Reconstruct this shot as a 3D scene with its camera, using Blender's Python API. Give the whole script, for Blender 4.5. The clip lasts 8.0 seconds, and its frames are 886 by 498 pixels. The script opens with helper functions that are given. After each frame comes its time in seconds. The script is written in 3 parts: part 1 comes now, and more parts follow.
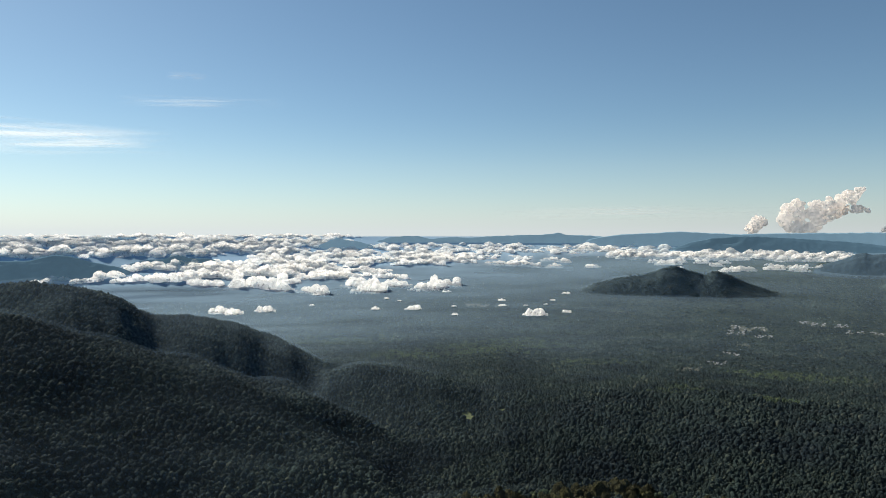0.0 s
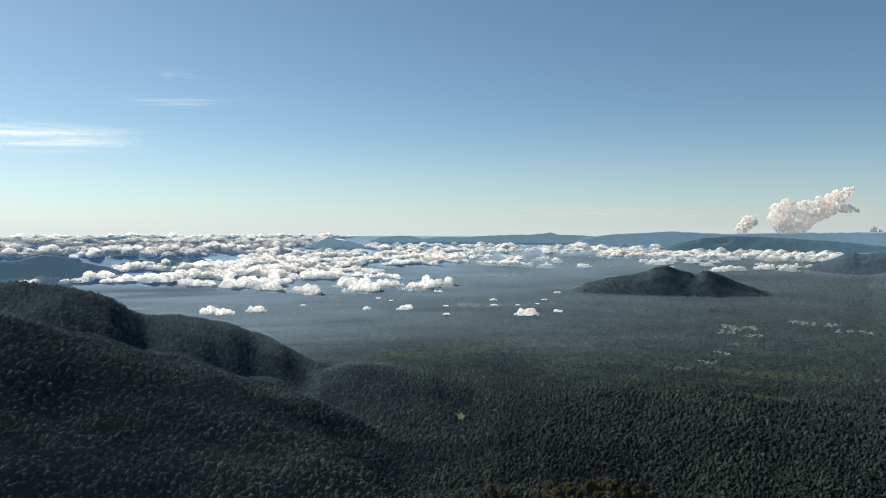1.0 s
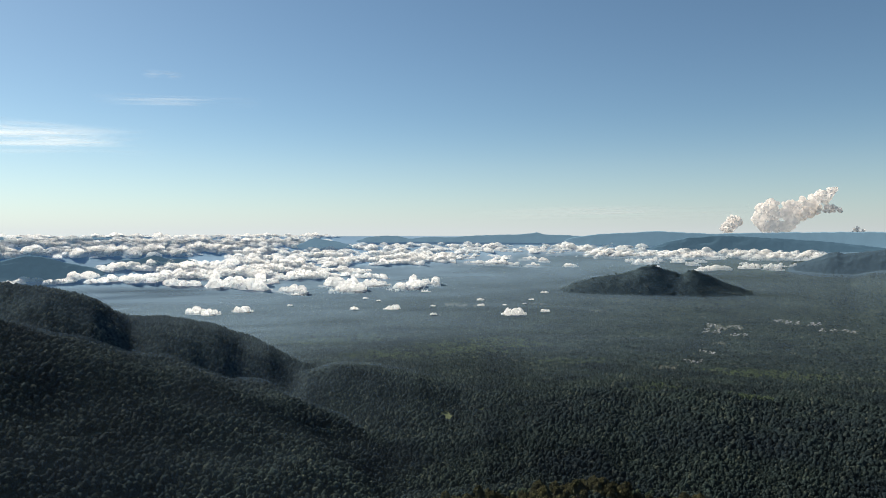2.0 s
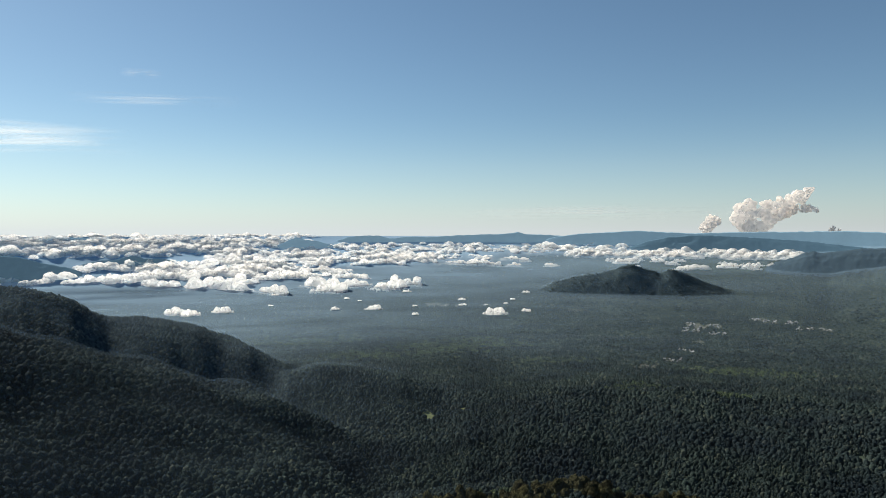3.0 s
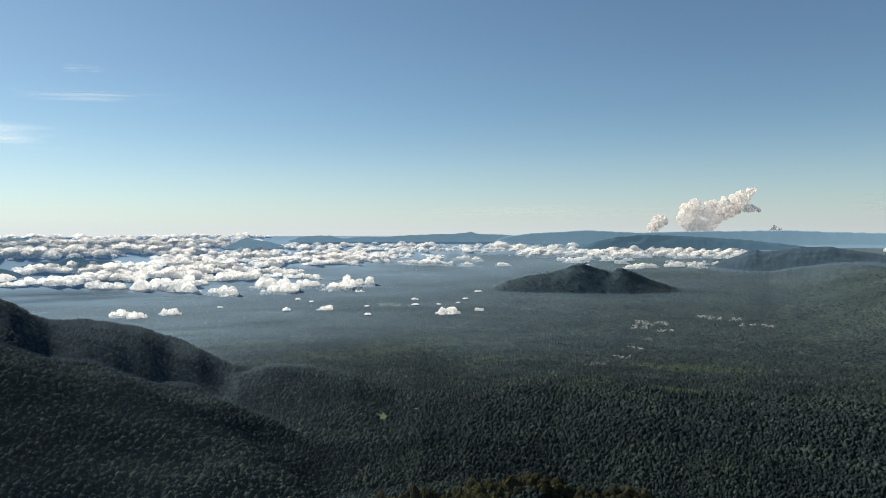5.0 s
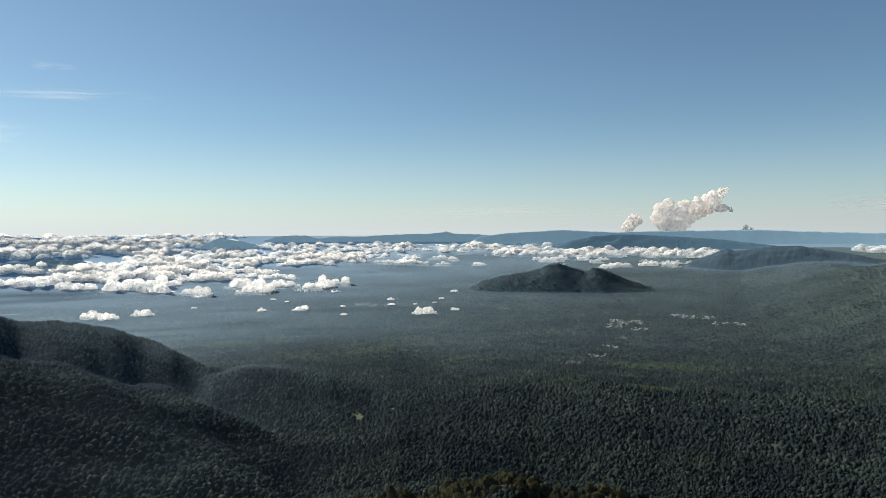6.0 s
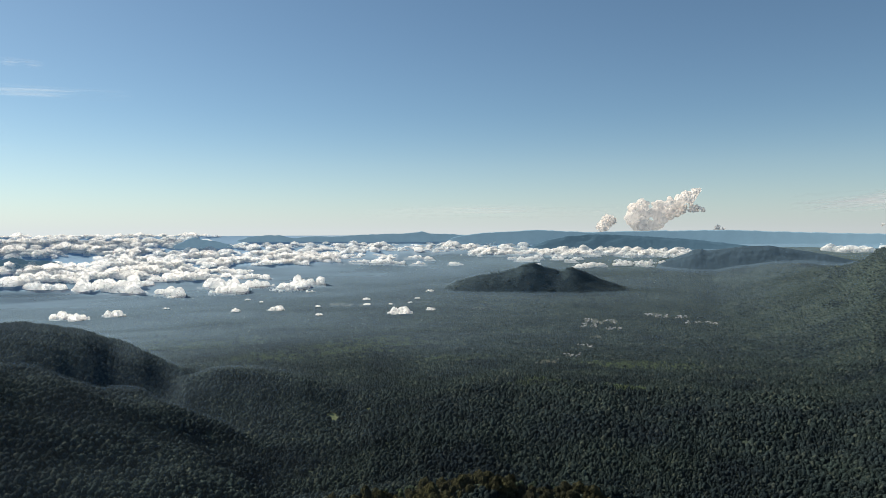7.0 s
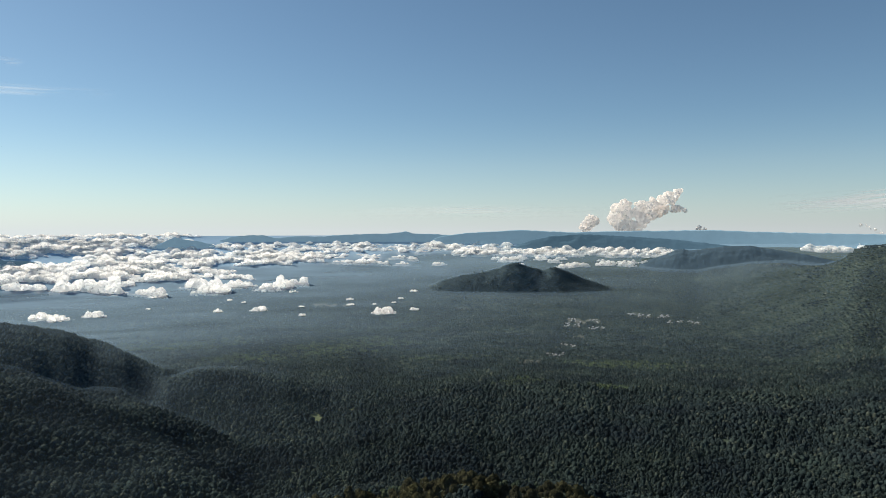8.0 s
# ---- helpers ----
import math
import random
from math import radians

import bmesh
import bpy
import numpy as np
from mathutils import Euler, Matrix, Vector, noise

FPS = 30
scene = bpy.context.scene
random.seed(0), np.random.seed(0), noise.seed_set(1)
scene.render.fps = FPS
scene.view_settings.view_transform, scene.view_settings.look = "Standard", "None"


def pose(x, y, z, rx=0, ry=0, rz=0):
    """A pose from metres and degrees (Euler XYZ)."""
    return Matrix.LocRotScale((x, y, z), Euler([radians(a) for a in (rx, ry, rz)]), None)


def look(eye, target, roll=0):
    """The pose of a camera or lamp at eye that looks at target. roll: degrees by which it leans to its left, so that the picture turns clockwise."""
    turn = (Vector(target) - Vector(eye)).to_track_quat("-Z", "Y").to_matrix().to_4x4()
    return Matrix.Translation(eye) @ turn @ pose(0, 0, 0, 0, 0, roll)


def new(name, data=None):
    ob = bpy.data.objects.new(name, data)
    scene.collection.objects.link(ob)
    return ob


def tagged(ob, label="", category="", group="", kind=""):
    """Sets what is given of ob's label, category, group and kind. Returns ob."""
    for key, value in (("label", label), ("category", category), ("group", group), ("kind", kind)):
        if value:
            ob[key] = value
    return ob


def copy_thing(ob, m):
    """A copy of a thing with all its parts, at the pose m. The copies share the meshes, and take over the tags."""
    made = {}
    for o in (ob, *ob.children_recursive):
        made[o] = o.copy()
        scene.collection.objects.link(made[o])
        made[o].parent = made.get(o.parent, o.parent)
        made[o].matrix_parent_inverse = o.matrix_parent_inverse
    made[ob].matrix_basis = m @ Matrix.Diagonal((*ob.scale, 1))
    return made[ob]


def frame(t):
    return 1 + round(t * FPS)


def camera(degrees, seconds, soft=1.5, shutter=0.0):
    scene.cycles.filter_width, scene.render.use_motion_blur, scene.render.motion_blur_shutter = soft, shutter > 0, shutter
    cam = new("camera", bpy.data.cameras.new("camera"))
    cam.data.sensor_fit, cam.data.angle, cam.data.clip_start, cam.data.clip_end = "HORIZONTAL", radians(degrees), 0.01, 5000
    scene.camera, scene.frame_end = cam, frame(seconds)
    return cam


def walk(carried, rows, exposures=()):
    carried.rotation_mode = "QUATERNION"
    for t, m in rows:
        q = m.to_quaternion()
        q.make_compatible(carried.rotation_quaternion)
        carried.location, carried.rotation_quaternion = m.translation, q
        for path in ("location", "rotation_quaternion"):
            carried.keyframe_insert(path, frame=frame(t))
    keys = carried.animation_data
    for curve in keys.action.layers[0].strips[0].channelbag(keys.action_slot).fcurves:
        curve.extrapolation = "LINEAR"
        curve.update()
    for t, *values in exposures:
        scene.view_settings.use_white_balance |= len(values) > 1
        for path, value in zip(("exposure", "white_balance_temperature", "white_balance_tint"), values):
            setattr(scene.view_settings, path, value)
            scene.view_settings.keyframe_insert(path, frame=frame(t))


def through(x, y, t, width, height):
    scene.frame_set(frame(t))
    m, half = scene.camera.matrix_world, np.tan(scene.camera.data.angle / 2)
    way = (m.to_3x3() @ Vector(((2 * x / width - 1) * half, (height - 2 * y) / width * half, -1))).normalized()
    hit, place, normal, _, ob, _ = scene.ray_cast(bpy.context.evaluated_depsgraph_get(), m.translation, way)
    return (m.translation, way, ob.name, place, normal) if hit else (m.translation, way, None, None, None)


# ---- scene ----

# The camera hovers 450 m above a forested plain and pans to the right. World: z = 0 is the plain, north (+y) is the
# first view. Distances are true to 3 km; the 60 km beyond are drawn together into the ring from 3 to 4.9 km,
# each thing kept on its line of sight, so the plain rises slowly to eye level at the rim.
EYE = 450.0
cam = camera(62.0, 8.0, soft=0.55)
TURNS = [
    (0.0, 0.0, -1.36, 0.0), (0.5, -0.26, -1.37, 0.01), (1.0, -0.64, -1.38, 0.01), (1.5, -1.12, -1.38, 0.03),
    (3.0, -3.09, -1.40, 0.09), (3.5, -4.06, -1.41, 0.11), (4.0, -4.88, -1.42, 0.14), (4.5, -5.82, -1.42, 0.16),
    (6.0, -8.63, -1.45, 0.25), (6.5, -9.58, -1.46, 0.23), (7.0, -10.52, -1.47, 0.21), (7.5, -11.18, -1.47, 0.18),
    (8.0, -11.78, -1.47, 0.17),
]
walk(cam, [(t, pose(0, 0, EYE, 90 + pitch, roll, yaw)) for t, yaw, pitch, roll in TURNS], exposures=[(0.0, 0.58, 7000, 8), (8.0, 0.58, 7000, 8)])

# ---- light ----
SUN_AZ, SUN_EL = -54.0, 40.0          # degrees right of north, degrees above the horizon
world = bpy.data.worlds.new("sky")
scene.world = world
world.use_nodes = True
wt = world.node_tree
sky = wt.nodes.new("ShaderNodeTexSky")
sky.sky_type, sky.sun_disc = "NISHITA", False
sky.sun_elevation, sky.sun_rotation = radians(SUN_EL), radians(SUN_AZ)
sky.altitude, sky.air_density, sky.dust_density, sky.ozone_density = 1500.0, 0.85, 1.2, 1.0
lift = wt.nodes.new("ShaderNodeMix")
lift.data_type, lift.blend_type = "RGBA", "MULTIPLY"
lift.inputs[0].default_value, lift.inputs[7].default_value = 1.0, (0.79, 0.97, 1.02, 1)
wt.links.new(sky.outputs[0], lift.inputs[6])
wt.links.new(lift.outputs[2], wt.nodes["Background"].inputs[0])
wt.nodes["Background"].inputs[1].default_value = 0.068
sun = new("sun", bpy.data.lights.new("sun", "SUN"))
sun.data.energy, sun.data.angle, sun.data.color = 5.0, radians(0.6), (1.0, 0.95, 0.88)
sun_to = Vector((math.sin(radians(SUN_AZ)) * math.cos(radians(SUN_EL)), math.cos(radians(SUN_AZ)) * math.cos(radians(SUN_EL)), math.sin(radians(SUN_EL))))
sun.matrix_world = look((0, 0, 900), Vector((0, 0, 900)) - sun_to)


# ---- materials ----
class Nodes:
    """A short way to write a node material."""

    def __init__(self, name):
        self.mat = bpy.data.materials.new(name)
        self.mat.use_nodes = True
        self.tree = self.mat.node_tree
        self.bsdf = self.tree.nodes["Principled BSDF"]
        self.out = self.tree.nodes["Material Output"]

    def add(self, kind, **sets):
        n = self.tree.nodes.new("ShaderNode" + kind)
        for k, v in sets.items():
            n.inputs[k].default_value = v
        return n

    def link(self, a, b):
        self.tree.links.new(a, b)

    def place(self):
        return self.add("NewGeometry").outputs["Position"]

    def noise(self, scale, detail=4.0, rough=0.55, vec=None):
        n = self.add("TexNoise", Scale=scale, Detail=detail, Roughness=rough)
        self.link(vec if vec else self.place(), n.inputs["Vector"])
        return n.outputs["Fac"]

    def ramp(self, fac, stops):
        n = self.add("ValToRGB")
        e = n.color_ramp.elements
        while len(e) < len(stops):
            e.new(0.5)
        for i, (p, c) in enumerate(stops):
            e[i].position, e[i].color = p, (*c, 1)
        self.link(fac, n.inputs[0])
        return n.outputs[0]

    def mix(self, fac, a, b, how="MIX"):
        n = self.tree.nodes.new("ShaderNodeMix")
        n.data_type, n.blend_type = "RGBA", how
        for i, v in ((0, fac), (6, a), (7, b)):
            if isinstance(v, (int, float)):
                n.inputs[i].default_value = v
            elif isinstance(v, tuple):
                n.inputs[i].default_value = (*v, 1)
            else:
                self.link(v, n.inputs[i])
        return n.outputs[2]

    def bump(self, height, strength, distance):
        n = self.add("Bump", Strength=strength, Distance=distance)
        self.link(height, n.inputs["Height"])
        self.link(n.outputs[0], self.bsdf.inputs["Normal"])

    def done(self, colour, rough=0.9, spec=0.1):
        self.link(colour, self.bsdf.inputs["Base Color"])
        self.bsdf.inputs["Roughness"].default_value = rough
        self.bsdf.inputs["Specular IOR Level"].default_value = spec
        return self.mat


def foliage_material(name, dark, light, warm):
    m = Nodes(name)
    isl = m.add("NewGeometry").outputs["Random Per Island"]
    tone = m.ramp(isl, [(0.0, dark), (0.55, light), (0.85, light), (1.0, warm)])
    fine = m.ramp(m.noise(0.55, 4.0, 0.75), [(0.36, (0.25, 0.25, 0.25)), (0.64, (1.6, 1.6, 1.6))])
    wide = m.ramp(m.noise(0.006, 3.0), [(0.32, (0.62, 0.66, 0.74)), (0.68, (1.35, 1.35, 1.12))])
    m.bump(m.noise(1.1, 4.0, 0.7), 1.0, 1.0)
    colour = m.mix(1.0, m.mix(1.0, tone, fine, "MULTIPLY"), wide, "MULTIPLY")
    leaf, both = m.add("BsdfTranslucent"), m.add("MixShader", Fac=0.22)
    m.link(m.mix(1.0, colour, (1.5, 1.45, 1.25), "MULTIPLY"), leaf.inputs["Color"])
    m.link(m.bsdf.outputs[0], both.inputs[1])
    m.link(leaf.outputs[0], both.inputs[2])
    m.link(both.outputs[0], m.out.inputs["Surface"])
    return m.done(colour, 1.0, 0.05)


def land_material(name, dark, light, grain, lift, fields=None):
    """Closed forest seen from afar: crowns as mottled grain with relief, and patches of other growth."""
    m = Nodes(name)
    crowns = m.noise(grain, 3.0, 0.65)
    colour = m.ramp(crowns, [(0.33, dark), (0.68, light)])
    patch = m.noise(0.0035, 5.0, 0.6)
    colour = m.mix(m.ramp(patch, [(0.42, (0, 0, 0)), (0.66, (1, 1, 1))]), colour, m.mix(0.55, colour, fields or light))
    m.bump(crowns, 1.0, lift)
    return m.done(colour, 0.95, 0.05)


FOLIAGE = foliage_material("foliage", (0.008, 0.013, 0.015), (0.028, 0.042, 0.047), (0.062, 0.073, 0.067))
# foliage of the near brow, with the warm tint of the light painted in
WARM_LIT = foliage_material("warm_lit_foliage", (0.034, 0.036, 0.020), (0.066, 0.064, 0.036), (0.092, 0.074, 0.044))
YOUNG = foliage_material("young_foliage", (0.028, 0.044, 0.034), (0.054, 0.074, 0.050), (0.080, 0.094, 0.058))
BARK = Nodes("bark")
BARK = BARK.done(BARK.ramp(BARK.noise(3.0), [(0.3, (0.09, 0.075, 0.06)), (0.7, (0.22, 0.19, 0.16))]))
FLOOR = land_material("forest_floor", (0.018, 0.028, 0.024), (0.046, 0.064, 0.050), 0.14, 6.0, (0.060, 0.080, 0.060))
# forest green shifted to blue, with some distance haze put into the colour
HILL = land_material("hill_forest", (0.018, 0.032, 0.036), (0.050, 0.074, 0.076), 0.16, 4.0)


# Far slopes with aerial haze painted in, as a blue colour and an emission.
def hazed_ridge_material(name, colour, glow):
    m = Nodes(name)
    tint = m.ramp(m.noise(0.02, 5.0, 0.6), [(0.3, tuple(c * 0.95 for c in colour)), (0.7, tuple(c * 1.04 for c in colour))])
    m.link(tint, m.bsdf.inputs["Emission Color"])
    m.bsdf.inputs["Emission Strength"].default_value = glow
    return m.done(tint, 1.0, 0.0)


def cloud_material(name, tint=(0.99, 0.985, 0.975), through=0.75, wisps=0.06):
    """Droplets: bright throughout, with light passing through, and torn where it is thin."""
    m = Nodes(name)
    diff, thru, both = m.add("BsdfDiffuse"), m.add("BsdfTranslucent"), m.add("MixShader", Fac=through)
    for n in (diff, thru):
        n.inputs["Color"].default_value = (*tint, 1)
    m.link(diff.outputs[0], both.inputs[1])
    m.link(thru.outputs[0], both.inputs[2])
    clear, veil = m.add("BsdfTransparent"), m.add("MixShader")
    m.link(m.ramp(m.noise(wisps, 6.0, 0.7), [(0.36, (0.3,) * 3), (0.47, (1.0,) * 3)]), veil.inputs[0])
    m.link(clear.outputs[0], veil.inputs[1])
    m.link(both.outputs[0], veil.inputs[2])
    m.link(veil.outputs[0], m.out.inputs["Surface"])
    return m.mat


CLOUD = cloud_material("cloud", (0.995, 0.985, 0.97))


# ---- helpers of the place ----
rng = np.random.default_rng(7)


def drawn(d):
    """Where a true distance d lies in the drawn-together ring."""
    d = np.asarray(d, float)
    u = np.maximum(d - 3000, 0) / 1700
    return np.where(d <= 3000, d, 3000 + 1700 * u / (u + 1))


def true(D):
    """The true distance of a place D metres out."""
    D = np.asarray(D, float)
    u = np.clip((D - 3000) / 1700, 0, 0.9965)
    return np.where(D <= 3000, D, 3000 + 1700 * u / (1 - u))


def at(az, el, D):
    """The place at azimuth and elevation in degrees from the eye, D metres out."""
    a = np.radians(az)
    return np.stack([D * np.sin(a), D * np.cos(a), EYE + D * np.tan(np.radians(el)) + 0 * a], -1)


LATTICE = rng.random((256, 256))


def grain(x, y):
    """Smooth value noise, -1 to 1."""
    xi, yi = np.floor(x).astype(int), np.floor(y).astype(int)
    fx, fy = x - xi, y - yi
    fx, fy = fx * fx * (3 - 2 * fx), fy * fy * (3 - 2 * fy)
    g = lambda i, j: LATTICE[i % 256, j % 256]
    a = g(xi, yi) * (1 - fx) + g(xi + 1, yi) * fx
    b = g(xi, yi + 1) * (1 - fx) + g(xi + 1, yi + 1) * fx
    return 2 * (a * (1 - fy) + b * fy) - 1


def fractal(x, y, octaves=4, gain=0.5):
    return sum(gain ** k * grain(x * 2 ** k + 17 * k, y * 2 ** k + 5 * k) for k in range(octaves))


# crests: azimuth, elevation of the tree tops, distance, width before and behind
SPUR_A = [(-75, -9, 1250), (-45, -4.5, 1300), (-31.1, -6.1, 1400), (-27, -7.35, 1420), (-24.2, -8.6, 1440), (-21.2, -9.85, 1460), (-18.1, -11.3, 1560), (-15.3, -12.5, 1640),
          (-12.3, -13.6, 1680), (-8.7, -14.6, 1630), (-3, -16.5, 1480), (2, -18.5, 1330)]
HILL_B = [(-70, -9.5, 2100, 300, 320), (-48, -4.2, 2000, 390, 336), (-31, -3.8, 2000, 420, 336), (-28.2, -3.75, 2000, 420, 336), (-26.7, -3.85, 2000, 420, 336), (-24.9, -4.3, 2010, 405, 336), (-23.6, -4.85, 2020, 397, 336),
          (-22.5, -5.6, 2030, 390, 336), (-21.5, -6.03, 2040, 375, 336), (-19.2, -6.3, 2050, 375, 320), (-17.3, -6.6, 2060, 360, 320), (-15.2, -7.25, 2080, 337, 304),
          (-13.2, -8.1, 2100, 315, 288), (-11.5, -8.9, 2120, 285, 264), (-9.8, -9.9, 2150, 247, 240), (-8.5, -10.6, 2170, 225, 240), (-6, -12.2, 2200, 195, 208)]
KNOLL = [(-15, -13.2, 1960, 200, 143), (-12, -12.6, 1980, 200, 143), (-10.6, -12.0, 2000, 190, 143), (-8.9, -11.1, 2000, 190, 143), (-7.2, -10.65, 2000, 190, 143), (-5.4, -10.47, 2000, 190, 143), (-3.7, -10.55, 2000, 190, 143),
         (-1.9, -10.9, 2000, 190, 143), (-0.2, -11.4, 2000, 190, 143), (1.2, -11.95, 2000, 200, 143), (3.5, -12.7, 1980, 220, 160), (6, -13.2, 1920, 220, 160)]
SHELF = [(2, -15.2, 1590, 600, 250), (6, -14.0, 1650, 620, 260), (10, -12.9, 1760, 650, 280), (20, -12.0, 1890, 700, 300), (31, -11.2, 2030, 800, 320), (37, -10.2, 2220, 900, 350), (43, -8.7, 2500, 1000, 400), (55, -7, 2700, 1000, 400), (80, -10, 2500, 500, 400)]
FLANK = [(22, -5.0, 4250, 200, 200), (25.4, -4.0, 4280, 330, 200), (29.5, -3.55, 4230, 480, 200), (33.4, -3.28, 4150, 650, 240), (37, -2.95, 4000, 850, 300), (39.2, -2.62, 3880, 1000, 300), (40.2, -2.15, 3800, 1050, 300),
         (41, -1.45, 3740, 1100, 300), (41.6, -1.15, 3700, 1100, 300), (43, -1.0, 3650, 1100, 320), (60, -0.2, 3500, 1200, 400), (95, -7, 3300, 600, 400)]
TOE = [(-4, -20.6, 1020, 200, 140), (2, -20.1, 1000, 200, 130), (7, -19.6, 990, 200, 120), (10, -19.3, 980, 200, 110), (13, -19.0, 980, 200, 110), (16, -18.9, 990, 200, 110), (19, -19.2, 1000, 200, 110), (24, -19.6, 1030, 200, 130), (32, -20.6, 1080, 200, 160)]
CANOPY = 11.0


def ground_height(az, D):
    """The height of the bare ground at an azimuth in degrees and D metres from under the eye."""
    a = np.radians(az)
    x, y = D * np.sin(a), D * np.cos(a)
    plain = EYE * (1 - D / true(D))
    rises = []
    for crest in (HILL_B, KNOLL, SHELF, FLANK, TOE):
        c = np.array(crest).T
        el, dist, front, back = (np.interp(az, c[0], c[k]) for k in (1, 2, 3, 4))
        dist = dist + 40 * grain(az / 2.3, az * 0 + 3.3) * (dist < 2500)
        base = EYE * (1 - dist / true(dist))
        top = np.maximum(EYE + dist * np.tan(np.radians(el)) - CANOPY - base, 0)
        top = top * np.clip((az - c[0][0]) / 3, 0, 1) * np.clip((c[0][-1] - az) / 3, 0, 1)
        off = D - dist
        shape = np.exp(-(off / np.where(off < 0, front, back)) ** 2)
        gully = 1 + 0.08 * fractal(az / 3.1 + off / 900, off / 330, 3) * np.clip(np.abs(off) / 200, 0, 1)
        rises.append(top * shape * gully)
    c = np.array(SPUR_A).T
    px, py = c[2] * np.sin(np.radians(c[0])), c[2] * np.cos(np.radians(c[0]))
    ph = EYE + c[2] * np.tan(np.radians(c[1])) - CANOPY
    fall = np.where(D < np.interp(az, c[0], c[2]), 0.46, 0.6) * (1 + 0.16 * fractal(x / 170, y / 170, 2))
    spur = np.full(np.shape(x), -300.0)
    for i in range(len(px) - 1):
        ex, ey = px[i + 1] - px[i], py[i + 1] - py[i]
        t = np.clip(((x - px[i]) * ex + (y - py[i]) * ey) / (ex * ex + ey * ey), 0, 1)
        away = np.hypot(x - px[i] - t * ex, y - py[i] - t * ey)
        spur = np.maximum(spur, ph[i] + t * (ph[i + 1] - ph[i]) - fall * (np.sqrt(away ** 2 + 3600) - 60))
    rises.append(0.5 * (spur + np.sqrt(spur ** 2 + 900)))
    rise = sum(r ** 4 for r in rises) ** 0.25
    near = np.clip(D / 400, 0, 1) * np.clip((3600 - D) / 800, 0, 1)
    roll = (fractal(x / 420, y / 420, 3) * 9 + fractal(x / 120 + 7, y / 120, 2) * (2 + 0.05 * np.minimum(rise, 120))) * near
    return plain + rise + roll


def mesh_from(name, verts, faces, material, smooth=True):
    """A mesh from numpy arrays: verts (n, 3), faces (m, 3 or 4)."""
    me = bpy.data.meshes.new(name)
    verts, faces = np.ascontiguousarray(verts, np.float32), np.ascontiguousarray(faces, np.int32)
    me.vertices.add(len(verts))
    me.vertices.foreach_set("co", verts.ravel())
    k = faces.shape[1]
    me.loops.add(faces.size)
    me.loops.foreach_set("vertex_index", faces.ravel())
    me.polygons.add(len(faces))
    me.polygons.foreach_set("loop_start", np.arange(0, faces.size, k, dtype=np.int32))
    me.polygons.foreach_set("use_smooth", np.full(len(faces), smooth))
    me.update(calc_edges=True)
    me.materials.append(material)
    return me


def grid_faces(rows, cols):
    i = np.arange(rows * cols).reshape(rows, cols)
    return np.stack([i[:-1, :-1], i[1:, :-1], i[1:, 1:], i[:-1, 1:]], -1).reshape(-1, 4)


# ---- ground: one sheet from under the camera to the horizon ----
az_line = np.concatenate([np.arange(-180, -40, 2.0), np.arange(-40, 50, 0.3), np.arange(50, 180.1, 2.0)])
d_line = np.concatenate([np.geomspace(0.02, 400, 40)[:-1], np.arange(400, 2600, 22), np.arange(2600, 4000, 32), np.linspace(4000, 4634, 60)])
AZ, DD = np.meshgrid(az_line, d_line)
GZ = ground_height(AZ, DD)
gv = np.stack([DD * np.sin(np.radians(AZ)), DD * np.cos(np.radians(AZ)), GZ], -1).reshape(-1, 3)
ground = tagged(new("ground", mesh_from("ground", gv, grid_faces(*AZ.shape), FLOOR)), "wide plain and foothills under dense green tropical forest", "ground", kind="structure")


# ---- hills and ridges ----
HILLS = []


def hill(name, profile, D, front, back, material, label, rough=0.1, step=0.08, foot=30, bumps=2.5):
    """A hill with the crest line given as azimuth and elevation, D metres out."""
    c = np.array(profile).T
    az = np.arange(c[0][0], c[0][-1] + step / 2, step)
    el = np.interp(az, c[0], c[1]) + 0.02 * fractal(az * 3, az * 0 + D, 3)
    t = np.linspace(-1, 1, 41)
    A, Tt = np.meshgrid(az, t)
    R = D + np.where(Tt < 0, front, back) * Tt
    crest = EYE + D * np.tan(np.radians(np.broadcast_to(el, A.shape)))
    low = np.minimum(EYE * (1 - R / true(np.minimum(R, 4600))), EYE + R * math.tan(radians(-1.3))) - foot
    x, y = R * np.sin(np.radians(A)), R * np.cos(np.radians(A))
    side = (1 - np.abs(Tt)) ** 1.0
    broad = np.array([np.convolve(np.pad(el, n, "edge"), np.ones(2 * n + 1) / (2 * n + 1), "valid") for n in (np.abs(t) * 0.9 / step).astype(int)])
    crest = EYE + D * np.tan(np.radians(broad))
    along = np.radians(A) * D
    spur = np.abs(fractal(along / 150 + 0.6 * (R - D) / 60, (R - D) / 42 + D, 5, 0.55)) - 0.3
    z = low + np.maximum(crest - low, 0) * np.clip(side * (1 - rough * 2.4 * spur * np.minimum(1, np.abs(Tt) * 4) * side ** 0.4), 0, 1.0)
    z = z + bumps * min(1, front / 100) ** 2 * fractal(along / 9, R / 9 + 0.5, 3) * np.minimum(1, np.abs(Tt) * 6)
    HILLS.append((az, D, front, back, z))
    ob = new(name, mesh_from(name, np.stack([x, y, z], -1).reshape(-1, 3), grid_faces(*A.shape), material))
    return tagged(ob, label, "hill" if name == "hill" else "mountain")


